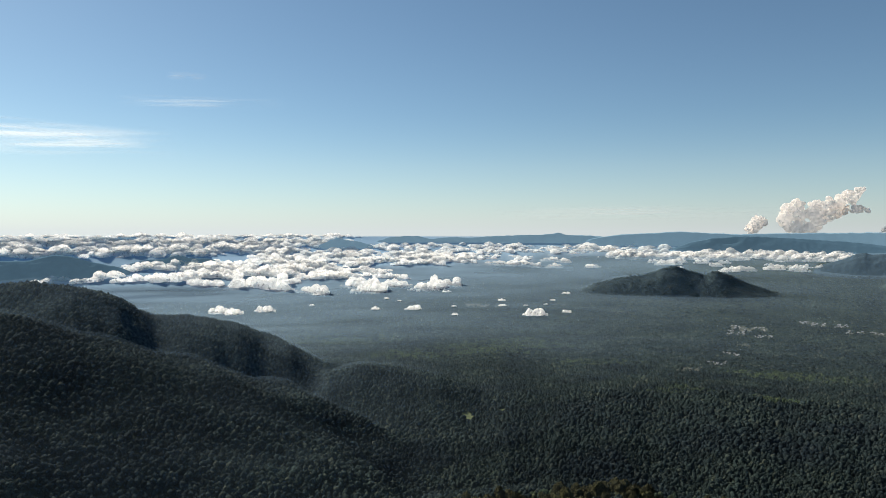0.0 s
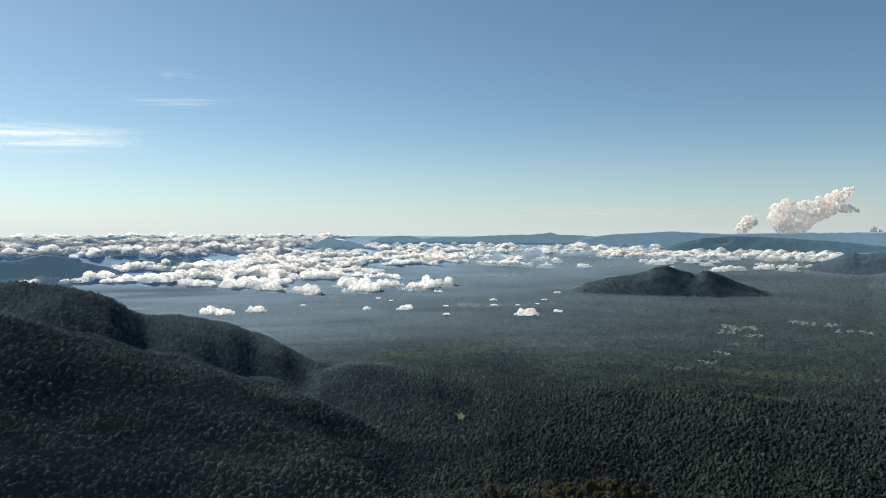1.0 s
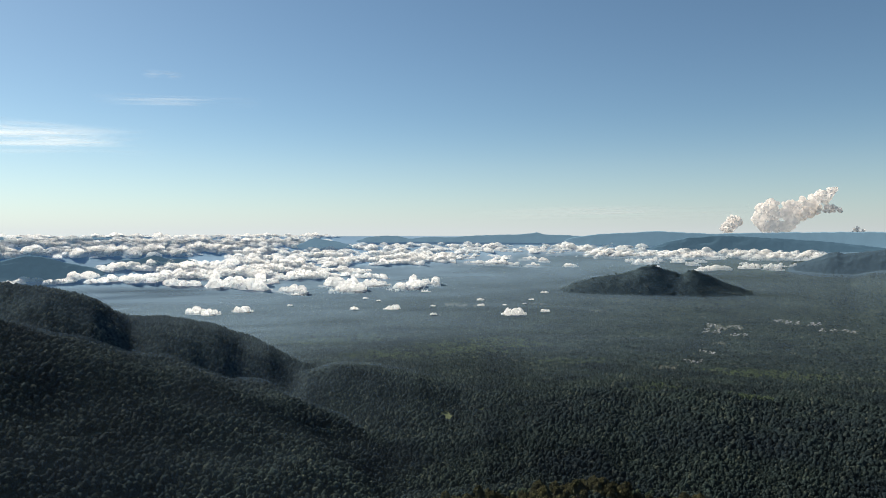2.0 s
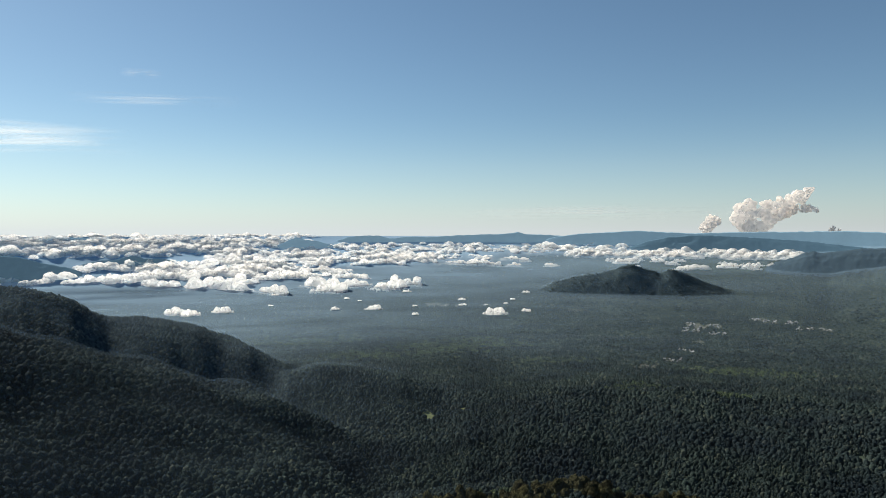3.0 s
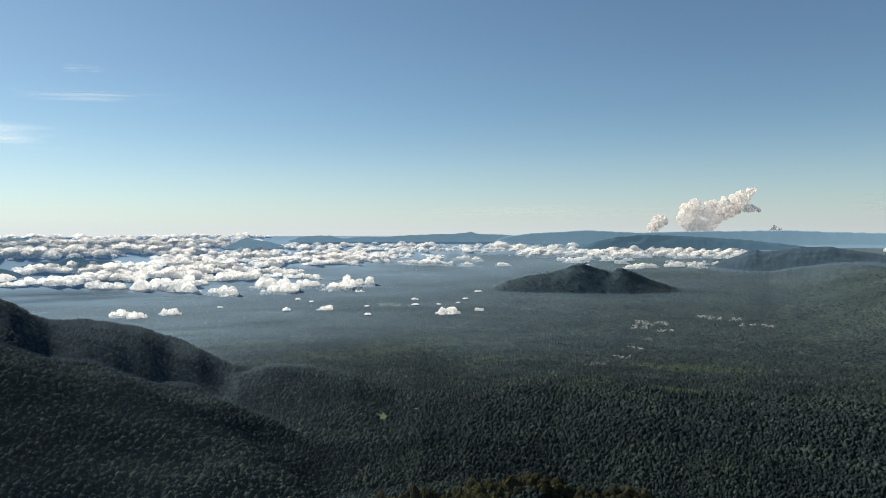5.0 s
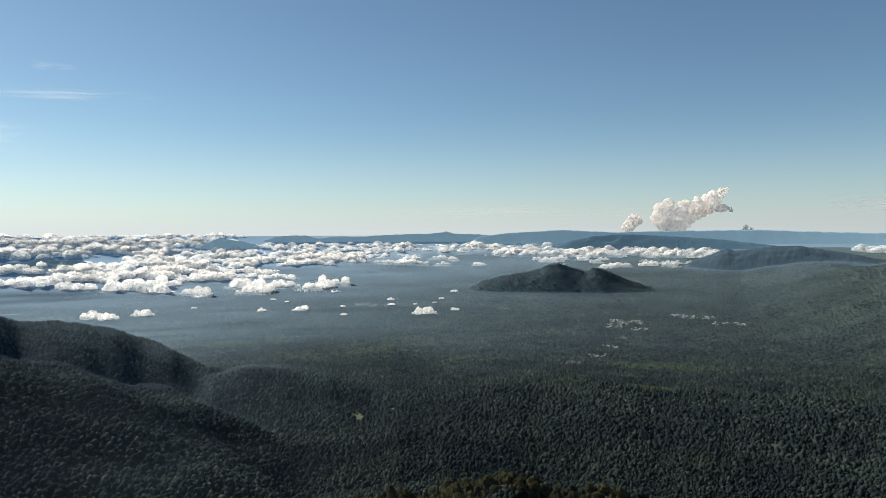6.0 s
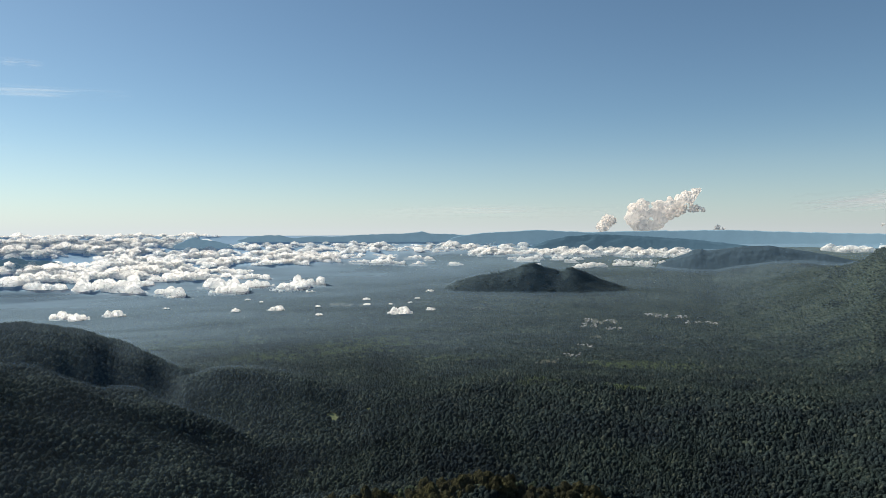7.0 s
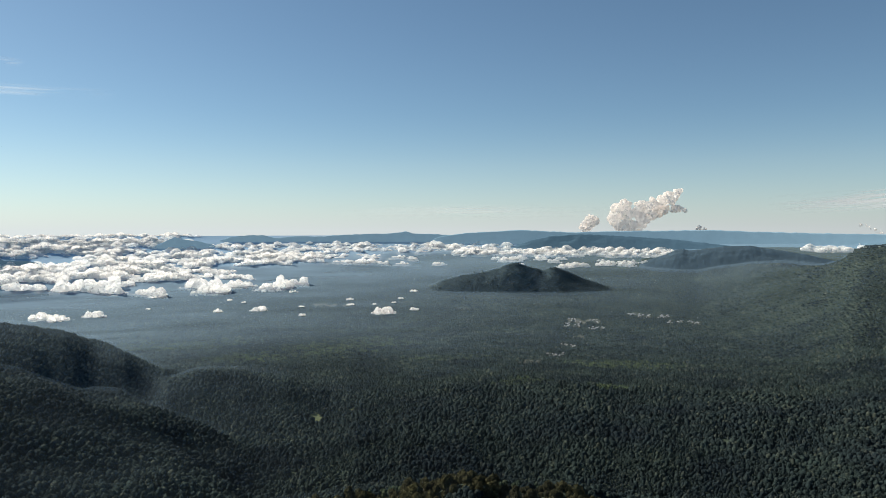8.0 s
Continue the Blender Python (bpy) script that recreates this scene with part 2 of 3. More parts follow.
def on_slope(k, az, D):
    """The height of the k-th hill at places given by azimuth and distance; far below ground outside it."""
    haz, hd, front, back, hz = HILLS[k]
    row = np.clip(((D - hd) / np.where(D < hd, front, back) + 1) * 20, 0, 39.999)
    col = np.clip((az - haz[0]) / (haz[1] - haz[0]), 0, len(haz) - 1.001)
    i, j = row.astype(int), col.astype(int)
    u, w = row - i, col - j
    z = (hz[i, j] * (1 - w) + hz[i, j + 1] * w) * (1 - u) + (hz[i + 1, j] * (1 - w) + hz[i + 1, j + 1] * w) * u
    return np.where((az > haz[0]) & (az < haz[-1]) & (D > hd - front) & (D < hd + back), z, -500.0)


CONE = [(10.8, -4.4), (11.54, -4.0), (13.21, -3.55), (14.87, -3.27), (16.09, -2.99), (16.9, -2.6), (17.5, -2.55), (18.3, -2.83), (19.48, -3.14), (20.14, -2.93), (20.52, -2.88), (21.22, -3.15), (22.36, -3.65), (23.48, -4.03), (24.6, -4.5)]
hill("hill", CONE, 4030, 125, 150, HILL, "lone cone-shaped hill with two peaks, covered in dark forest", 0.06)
MESA = [(26.6, -2.6), (27.05, -2.35), (28.67, -1.83), (29.27, -1.53), (29.86, -1.45), (30.26, -1.57), (31.82, -1.35), (32.59, -1.23), (34.49, -1.18), (35.23, -1.33), (37.06, -1.6), (38.48, -1.86), (39.7, -2.19), (42, -2.5)]
# haze over the mesa is put into its blue colour and faint glow
MESA_BLUE = hazed_ridge_material("mesa_forest_hazed", (0.034, 0.056, 0.076), 0.15)
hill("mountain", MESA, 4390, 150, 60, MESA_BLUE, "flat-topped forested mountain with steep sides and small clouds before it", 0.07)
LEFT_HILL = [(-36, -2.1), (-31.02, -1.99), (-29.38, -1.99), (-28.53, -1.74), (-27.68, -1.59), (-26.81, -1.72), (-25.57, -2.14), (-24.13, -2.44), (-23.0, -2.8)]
# haze over the chains, painted as blue and glow, paler for the farther ones
BLUE_NEAR = hazed_ridge_material("blue_ridge", (0.052, 0.096, 0.134), 0.62)
BLUE_FAR = hazed_ridge_material("far_ridge", (0.118, 0.195, 0.258), 0.64)
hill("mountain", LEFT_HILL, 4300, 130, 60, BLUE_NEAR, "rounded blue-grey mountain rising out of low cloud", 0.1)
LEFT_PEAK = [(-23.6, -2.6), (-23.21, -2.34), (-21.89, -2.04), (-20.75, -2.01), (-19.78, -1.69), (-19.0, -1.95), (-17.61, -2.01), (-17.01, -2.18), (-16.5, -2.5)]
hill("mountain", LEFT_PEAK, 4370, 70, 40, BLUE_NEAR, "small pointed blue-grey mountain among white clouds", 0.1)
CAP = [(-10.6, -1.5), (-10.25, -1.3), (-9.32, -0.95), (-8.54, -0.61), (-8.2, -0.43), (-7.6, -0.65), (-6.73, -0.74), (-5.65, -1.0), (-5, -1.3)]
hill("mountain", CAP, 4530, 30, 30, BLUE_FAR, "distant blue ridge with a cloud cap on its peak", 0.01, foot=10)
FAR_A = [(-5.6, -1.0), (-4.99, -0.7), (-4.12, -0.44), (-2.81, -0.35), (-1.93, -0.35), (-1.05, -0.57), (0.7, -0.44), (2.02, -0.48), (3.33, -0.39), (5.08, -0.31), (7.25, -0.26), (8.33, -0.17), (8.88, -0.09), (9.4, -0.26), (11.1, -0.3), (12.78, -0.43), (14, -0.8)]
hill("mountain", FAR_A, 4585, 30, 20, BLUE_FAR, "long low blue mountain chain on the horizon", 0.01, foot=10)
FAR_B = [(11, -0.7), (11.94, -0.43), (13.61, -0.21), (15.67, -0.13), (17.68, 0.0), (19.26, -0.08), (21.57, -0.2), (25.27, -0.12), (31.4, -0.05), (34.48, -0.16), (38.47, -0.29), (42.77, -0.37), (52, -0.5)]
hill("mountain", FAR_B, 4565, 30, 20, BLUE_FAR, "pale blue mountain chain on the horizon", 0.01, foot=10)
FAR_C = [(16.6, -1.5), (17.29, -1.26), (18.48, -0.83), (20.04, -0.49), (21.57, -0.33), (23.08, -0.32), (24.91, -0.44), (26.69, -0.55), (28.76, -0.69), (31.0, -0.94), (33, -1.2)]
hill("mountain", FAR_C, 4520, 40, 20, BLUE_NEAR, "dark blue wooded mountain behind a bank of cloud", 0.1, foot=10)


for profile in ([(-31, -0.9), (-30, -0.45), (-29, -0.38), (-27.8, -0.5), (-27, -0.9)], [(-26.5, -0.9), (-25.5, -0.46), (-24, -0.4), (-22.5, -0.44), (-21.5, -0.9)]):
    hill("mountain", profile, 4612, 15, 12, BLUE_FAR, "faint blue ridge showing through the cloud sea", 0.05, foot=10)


# ---- forest ----
def ico(level):
    bm = bmesh.new()
    bmesh.ops.create_icosphere(bm, subdivisions=level, radius=1.0)
    v = np.array([p.co[:] for p in bm.verts])
    fc = np.array([[p.index for p in q.verts] for q in bm.faces])
    bm.free()
    return v, fc


def dome_shape(sides, rings, seed, high=0.5, lobes=0):
    """A distant crown: an uneven dome of leafy lobes, open below."""
    r = np.random.default_rng(seed)
    heads = r.normal(size=(max(lobes, 1), 3)) + np.array([0, 0, 0.5])
    heads /= np.linalg.norm(heads, axis=1, keepdims=True)
    v, fs = [], []
    for k in range(rings):
        h = k / rings
        for j in range(sides):
            t = 2 * math.pi * (j + 0.5 * k + r.uniform(-0.2, 0.2)) / sides
            q = 0.55 * math.cos(h * 1.3) * r.uniform(0.6, 1.3)
            p = np.array((q * math.cos(t), q * math.sin(t), high * (h * r.uniform(0.85, 1.1) - 0.5 * (k == 0))))
            if lobes:
                d = np.array((math.cos(t) * math.cos(h * 1.4), math.sin(t) * math.cos(h * 1.4), math.sin(h * 1.4)))
                p = p * (0.66 + 0.5 * max(0.0, float((heads @ d).max())) ** 5)
            v.append(p)
    v.append((r.uniform(-0.1, 0.1), r.uniform(-0.1, 0.1), high * r.uniform(0.85, 1.2)))
    for k in range(rings - 1):
        for j in range(sides):
            a, b, c, d = k * sides + j, k * sides + (j + 1) % sides, (k + 1) * sides + j, (k + 1) * sides + (j + 1) % sides
            fs += [(a, b, c), (b, d, c)]
    top = (rings - 1) * sides
    fs += [(top + j, top + (j + 1) % sides, len(v) - 1) for j in range(sides)]
    return np.array(v), np.array(fs)


def crown_shape(sprays, seed, size=0.15, sides=6, rings=2, core_size=0.7):
    """A crown of unit width: leaf sprays set unevenly over a lobed dome of shadowed inner foliage."""
    r = np.random.default_rng(seed)
    core, core_faces = dome_shape(sides, rings, seed + 500, 0.62, 6 if rings > 2 else 0)
    core = core * core_size
    d = r.normal(size=(sprays, 3))
    d[:, 2] = np.abs(d[:, 2]) - 0.15
    d /= np.linalg.norm(d, axis=1, keepdims=True)
    lobes = r.normal(size=(5, 3))
    lobes /= np.linalg.norm(lobes, axis=1, keepdims=True)
    reach = 0.35 + 0.21 * np.clip((d @ lobes.T).max(1), 0, 1) ** 2 * r.uniform(0.8, 1.1, sprays)
    c = d * reach[:, None] * np.array([1, 1, 0.82])
    n = d + 0.42 * r.normal(size=(sprays, 3)) + np.array([0, 0, 0.25])
    n /= np.linalg.norm(n, axis=1, keepdims=True)
    u = np.cross(n, r.normal(size=(sprays, 3)))
    u /= np.linalg.norm(u, axis=1, keepdims=True)
    w = np.cross(n, u)
    s = size * r.uniform(0.6, 1.3, (sprays, 1))
    tri = [c + s * (math.cos(t) * u + math.sin(t) * w * r.uniform(0.5, 1.0, (sprays, 1))) for t in (0.0, 2.1, 4.2)]
    leaves = np.stack(tri, 1).reshape(-1, 3)
    return np.concatenate([core, leaves]), np.concatenate([core_faces, np.arange(3 * sprays).reshape(-1, 3) + len(core)])


def plain_at(el):
    """How far out the plain lies at an elevation below the eye."""
    return float(drawn(EYE / math.tan(radians(-el))))


# azimuth, distance, half width in degrees, half depth
GRASS = [(1.9, 1765, 0.55, 34), (4.6, 1830, 0.3, 20)]
FIELDS = [(22.6, plain_at(-6.95), 1.3, 60), (21.6, plain_at(-7.3), 0.7, 45), (23.6, plain_at(-7.5), 0.8, 40), (26.6, plain_at(-6.45), 1.0, 42), (28.4, plain_at(-6.5), 0.5, 30), (29.9, plain_at(-6.9), 1.2, 34),
          (21.4, plain_at(-8.8), 0.7, 55), (20.4, plain_at(-9.5), 0.7, 60), (18.6, plain_at(-10.1), 1.0, 60), (22.2, plain_at(-8.1), 0.5, 50), (3.4, plain_at(-5.75), 1.8, 34), (9.2, plain_at(-5.6), 1.1, 16), (13.4, plain_at(-6.1), 0.9, 18)]
FIELDS = [(a + wa * rng.uniform(-0.9, 0.9), d + wd * rng.uniform(-0.8, 0.8), wa * rng.uniform(0.05, 0.24), wd * rng.uniform(0.2, 0.6)) for a, d, wa, wd in FIELDS for _ in range(18)]
CLEARINGS = GRASS + FIELDS
YOUNG_WOODS = [(2.6, 2790, 3.6, 130), (6.0, 2960, 3.4, 130), (-3.0, 2700, 3.0, 80), (17.8, 2060, 2.2, 70), (24.5, 1990, 1.6, 50), (26, 2480, 4.0, 90), (-9, 3050, 5, 120), (12, 2600, 3, 60), (13, 1005, 6, 40)]


def within(az, D, patches, ragged=0.5):
    out = np.zeros(az.shape, bool)
    for a, d, wa, wd in patches:
        out |= ((az - a) / wa) ** 2 + ((D - d) / wd) ** 2 < 1 + ragged * fractal(az * 3, D / 30, 3)
    return out


def spots(near, far, spacing, a0=-33.5, a1=45.5):
    """Where trees stand: azimuth and distance."""
    azs, ds = [], []
    for d in np.arange(near, far, spacing):
        n = int(math.radians(a1 - a0) * d / spacing)
        azs.append(a0 + (a1 - a0) * (np.arange(n) + rng.uniform(-0.5, 0.5, n) + rng.random()) / n)
        ds.append(d + rng.uniform(-0.5, 0.5, n) * spacing)
    return np.concatenate(azs), np.concatenate(ds)


def near_trees(a, d):
    """The brow under the camera whose trees are built one by one."""
    return (d > 925) & (d < 1000) & (a > -1) & (a < 25)


def stand(near, far, spacing, kinds, size, label, foliage):
    """A stand of trees between two distances, old forest and young woods apart."""
    a, d = spots(near, far, spacing)
    x, y = d * np.sin(np.radians(a)), d * np.cos(np.radians(a))
    keep = ~within(a, d, CLEARINGS) & ~near_trees(a, d) & (fractal(x / 26, y / 26, 2) > -0.95)
    a, d = a[keep], d[keep]
    young = within(a, d, YOUNG_WOODS, 1.0) & (rng.random(len(a)) < 0.8)
    for wood, material, text in ((~young, foliage, label), (young, YOUNG, "lighter yellow-green young woodland")):
        if not wood.any():
            continue
        az, di = a[wood], d[wood]
        x, y = di * np.sin(np.radians(az)), di * np.cos(np.radians(az))
        z = ground_height(az, di)
        z = np.maximum(z, on_slope(0, az, di) - 2)
        old = (1 + 0.16 * fractal(x / 90, y / 90, 2)) * (0.88 + 0.34 * np.clip((z - 15) / 60, 0, 1) * (di < 2500))
        big = np.clip(rng.lognormal(0, 0.36, len(az)) * old, 0.45, 1.9) * size * np.where(material == YOUNG, 0.8, 1.0)
        tall = CANOPY * 0.5 + 0.4 * (big - size) + rng.uniform(-1.3, 1.3, len(az))
        turn = rng.uniform(0, 2 * math.pi, len(az))
        pick = rng.integers(0, len(kinds), len(az))
        vs, fs, count = [], [], 0
        for k, (v, fc) in enumerate(kinds):
            i = np.nonzero(pick == k)[0]
            co, si = np.cos(turn[i])[:, None], np.sin(turn[i])[:, None]
            px = (v[None, :, 0] * co - v[None, :, 1] * si) * big[i, None] + x[i, None]
            py = (v[None, :, 0] * si + v[None, :, 1] * co) * big[i, None] + y[i, None]
            pz = v[None, :, 2] * big[i, None] * rng.uniform(0.75, 1.25, len(i))[:, None] + (z[i] + tall[i])[:, None]
            vs.append(np.stack([px, py, pz], -1).reshape(-1, 3))
            fs.append((fc[None] + (np.arange(len(i)) * len(v))[:, None, None]).reshape(-1, 3) + count)
            count += len(i) * len(v)
        ob = new("forest", mesh_from("forest", np.concatenate(vs), np.concatenate(fs), material))
        tagged(ob, text, "forest", kind="stuff")


stand(860, 1500, 5.3, [crown_shape(30, k, 0.12, 7, 2, 0.84) for k in range(12)], 6.0, "dense broadleaf treetops on the near slopes", FOLIAGE)
stand(1500, 2000, 5.5, [crown_shape(6, k + 15, 0.13, 5, 2, 1.0) for k in range(10)], 6.3, "closed dark green forest canopy at the foot of the hills", FOLIAGE)
stand(2000, 2500, 5.7, [dome_shape(5, 1, k + 20, 0.46) for k in range(10)], 6.6, "closed forest canopy between the hills", FOLIAGE)
stand(2500, 3200, 6.2, [dome_shape(5, 1, k + 40, 0.36) for k in range(6)], 7.0, "even forest canopy over the plain", FOLIAGE)
stand(3200, 4300, 8.2, [dome_shape(4, 1, k + 60, 0.34) for k in range(6)], 7.6, "fine-grained forest canopy on the far plain", FOLIAGE)


# ---- the nearest trees, one by one ----
def part(name, verts, faces, material, parent, label="", smooth=False):
    ob = new(name, mesh_from(name, verts, faces, material, smooth))
    ob.parent = parent
    return tagged(ob, label) if label else ob


def limb(points, radii, sides=6):
    """A tapered limb through points."""
    v, fs = [], []
    for k, (p, r) in enumerate(zip(points, radii)):
        for j in range(sides):
            t = 2 * math.pi * j / sides
            v.append((p[0] + r * math.cos(t), p[1] + r * math.sin(t), p[2]))
    for k in range(len(points) - 1):
        for j in range(sides):
            a, b = k * sides + j, k * sides + (j + 1) % sides
            fs += [(a, b, b + sides), (a, b + sides, a + sides)]
    return np.array(v), np.array(fs)


def tree(seed):
    """A broadleaf tree 1 unit wide in its crown: trunk with limbs, crown of many clumps."""
    r = np.random.default_rng(seed)
    thing = new("tree")
    bits = [limb([(0, 0, -0.1), (0.01, 0, 0.35), (0, 0.01, 0.8), (0, 0, 1.1)], [0.05, 0.036, 0.028, 0.012])]
    vs, fs = crown_shape(260, seed + 70, 0.075)
    vs = vs * np.array([1, 1, 1.15]) + np.array([0, 0, 0.72])
    for k in range(6):
        t = 1.05 * k + r.uniform(-0.3, 0.3)
        c = np.array([0.33 * math.cos(t), 0.33 * math.sin(t), r.uniform(0.8, 1.0)])
        bits.append(limb([(0, 0, 0.5 + 0.03 * k), tuple(c * (0.5, 0.5, 0.85)), tuple(c)], [0.022, 0.014, 0.005], 5))
    off, bv, bf = 0, [], []
    for v, q in bits:
        bv.append(v)
        bf.append(q + off)
        off += len(v)
    part("trunk", np.concatenate(bv), np.concatenate(bf), BARK, thing, "grey trunk with spreading limbs", True)
    part("crown", vs, fs, WARM_LIT, thing)
    return tagged(thing, "broadleaf forest tree with an uneven crown in warm-lit olive", "tree", "trees on the near brow")


MODELS = [tree(k) for k in range(5)]
ta, td = spots(930, 1000, 10.2, -0.8, 24.8)
tz = ground_height(ta, td)
for k, (a, d, z) in enumerate(zip(ta, td, tz)):
    size = float(np.clip(rng.lognormal(0, 0.25), 0.6, 1.6) * 11.0)
    x, y, _ = at(a, 0, d)
    m = pose(x, y, z, rng.uniform(-4, 4), rng.uniform(-4, 4), rng.uniform(0, 360))
    ob = MODELS[k] if k < 5 else copy_thing(MODELS[k % 5], m)
    ob.matrix_world = m @ Matrix.Diagonal((size, size, size * rng.uniform(0.9, 1.25), 1))


# ---- clearings, fields and houses ----
def soil_material(name, a, b):
    m = Nodes(name)
    return m.done(m.ramp(m.noise(0.05, 5.0, 0.65), [(0.35, a), (0.65, b)]), 0.95, 0.05)


SOIL = soil_material("dry_soil", (0.05, 0.06, 0.05), (0.12, 0.125, 0.11))
MEADOW = soil_material("meadow", (0.07, 0.09, 0.05), (0.12, 0.14, 0.075))
PLASTER = soil_material("plaster", (0.20, 0.20, 0.185), (0.32, 0.31, 0.29))
TIN = soil_material("tin_roof", (0.16, 0.17, 0.19), (0.30, 0.30, 0.31))


def clearing(name, a, d, wa, wd, material, label):
    """An open patch draped on the ground, with a ragged edge."""
    q, t = np.meshgrid(np.linspace(0, 1, 5), np.linspace(0, 2 * math.pi, 31))
    edge = np.sqrt(np.maximum(1 + 0.45 * fractal(3 * np.cos(t) + a, 3 * np.sin(t) + d, 3), 0.2))
    az, di = a + wa * q * edge * np.cos(t), d + wd * q * edge * np.sin(t)
    z = ground_height(az, di) + 0.8
    v = np.stack([di * np.sin(np.radians(az)), di * np.cos(np.radians(az)), z], -1).reshape(-1, 3)
    return tagged(new(name, mesh_from(name, v, grid_faces(*q.shape), material)), label, "field", kind="structure")


for a, d, wa, wd in GRASS:
    clearing("meadow", a, d, wa, wd, MEADOW, "small grassy clearing in the forest")
for a, d, wa, wd in FIELDS:
    clearing("field", a, d, wa, wd, SOIL, "pale cleared village land between trees")


def house():
    thing = new("house")
    box = np.array([(x, y, z) for z in (0, 3.2) for x, y in ((-6, -4), (6, -4), (6, 4), (-6, 4))], float)
    gable = np.array([(-6, 0, 5.6), (6, 0, 5.6)], float)
    part("wall", np.concatenate([box, gable]), np.array([(0, 1, 5), (0, 5, 4), (1, 2, 6), (1, 6, 5), (2, 3, 7), (2, 7, 6), (3, 0, 4), (3, 4, 7), (4, 8, 7), (5, 6, 9)]), PLASTER, thing)
    r = np.array([(x, y, z + t) for t in (0, 0.25) for x, y, z in ((-6.8, -4.9, 2.7), (6.8, -4.9, 2.7), (6.8, 0, 5.75), (-6.8, 0, 5.75), (6.8, 4.9, 2.7), (-6.8, 4.9, 2.7))], float)
    part("roof", r, np.array([(6, 7, 8), (6, 8, 9), (9, 8, 10), (9, 10, 11), (0, 2, 1), (0, 3, 2), (3, 4, 2), (3, 5, 4), (0, 1, 7), (0, 7, 6), (5, 11, 10), (5, 10, 4)]), TIN, thing, "grey tin gable roof")
    return tagged(thing, "small pale village house with a tin roof", "house", "houses of the village")


model, first = house(), True
for a, d, wa, wd in FIELDS[:140]:
    for k in range(1):
        az, di = a + wa * rng.uniform(-0.8, 0.8), d + wd * rng.uniform(-0.5, 0.7)
        x, y, _ = at(az, 0, di)
        m = pose(x, y, float(ground_height(np.array([az]), np.array([di]))[0]) + 0.7, 0, 0, rng.uniform(0, 360))
        ob = model if first else copy_thing(model, m)
        first = False
        ob.matrix_world = m @ Matrix.Diagonal((0.65, 0.65, 0.65, 1))


# ---- clouds ----
def hull(name, v, fc, voxel, rough, material):
    """One closed skin round overlapping lumps, with fine cauliflower relief."""
    ob = new(name, mesh_from(name, v, fc, material))
    skin = ob.modifiers.new("skin", "REMESH")
    skin.mode, skin.voxel_size, skin.use_smooth_shade = "VOXEL", voxel, True
    me = bpy.data.meshes.new_from_object(ob.evaluated_get(bpy.context.evaluated_depsgraph_get()))
    lumps = ob.data
    bpy.data.objects.remove(ob)
    bpy.data.meshes.remove(lumps)
    co = np.empty(len(me.vertices) * 3, np.float32)
    no = np.empty(len(me.vertices) * 3, np.float32)
    me.vertices.foreach_get("co", co)
    me.vertex_normals.foreach_get("vector", no)
    co, no = co.reshape(-1, 3), no.reshape(-1, 3)
    size = 14 * voxel
    push = np.array([0.5 - 1.5 * abs(noise.noise(Vector(p) / size)) + 0.5 * noise.noise(Vector(p) * 2.7 / size) for p in co])
    co = co + no * (push * rough)[:, None]
    me.vertices.foreach_set("co", co.astype(np.float32).ravel())
    me.update()
    me.materials.clear()
    me.materials.append(material)
    me.name = name
    return me


def cloud_mesh(lumps, seed, voxel, stretch=0.6):
    """A cumulus of unit width: towers of heaped lumps over a flat base, with ragged small ones at the rim."""
    r = np.random.default_rng(seed)
    v0, f0 = ico(2)
    count = int(r.integers(3, 6))
    towers = [(-0.36 + 0.72 * (k + r.uniform(0.2, 0.8)) / count, r.uniform(-0.3, 0.3) * stretch, r.uniform(0.3, 1.0)) for k in range(count)]
    vs, fs = [], []
    for k in range(lumps):
        tx, ty, th = towers[k % count]
        far = (k // count) / (lumps / count)
        q = r.normal(0, 0.03 + 0.11 * far, 2) * (1.25, 1.0)
        s = (0.140 - 0.105 * far ** 0.6) * (0.6 + 0.4 * th) * r.uniform(0.75, 1.25)
        lift = 0.18 * th * math.exp(-(q @ q) / 0.010) * r.random() if k >= count else 0.04 * th
        c = np.array([tx + q[0], ty + q[1], s * 0.35 + lift])
        w = v0 * s * np.array([1.2, 1.0, 0.85]) + c
        w[:, 2] = np.where(w[:, 2] < 0, w[:, 2] * 0.3, w[:, 2])
        vs.append(w)
        fs.append(f0 + k * len(v0))
    return hull("cloud", np.concatenate(vs), np.concatenate(fs), voxel, 0.028, CLOUD)


CLOUD_MESHES = [cloud_mesh(64, 100 + k, 0.0105) for k in range(12)]


def cloud_pose(az, el, wide, tall):
    """A cloud whose middle stands at an azimuth and elevation, so many degrees wide."""
    D = float(drawn(425 / math.tan(radians(-el))))
    x, y, z = at(az, el, D)
    w = math.radians(wide) * D
    flat = max(0.25, 1 - (max(D, 3000) - 3000) / 1700)
    return pose(x, y, z - 0.08 * w * tall, 0, 0, -az + rng.uniform(-12, 12)) @ Matrix.Diagonal((w * rng.choice((-1.1, 1.1)), w * 1.1 * flat, w * tall, 1))


def cloud(az, el, wide, tall=1.0):
    ob = new("cloud", CLOUD_MESHES[int(rng.integers(0, len(CLOUD_MESHES)))])
    ob.matrix_world = cloud_pose(az, el, wide, tall)
    return tagged(ob, "small white cumulus cloud drifting over the plain", "cloud", "clouds over the plain")


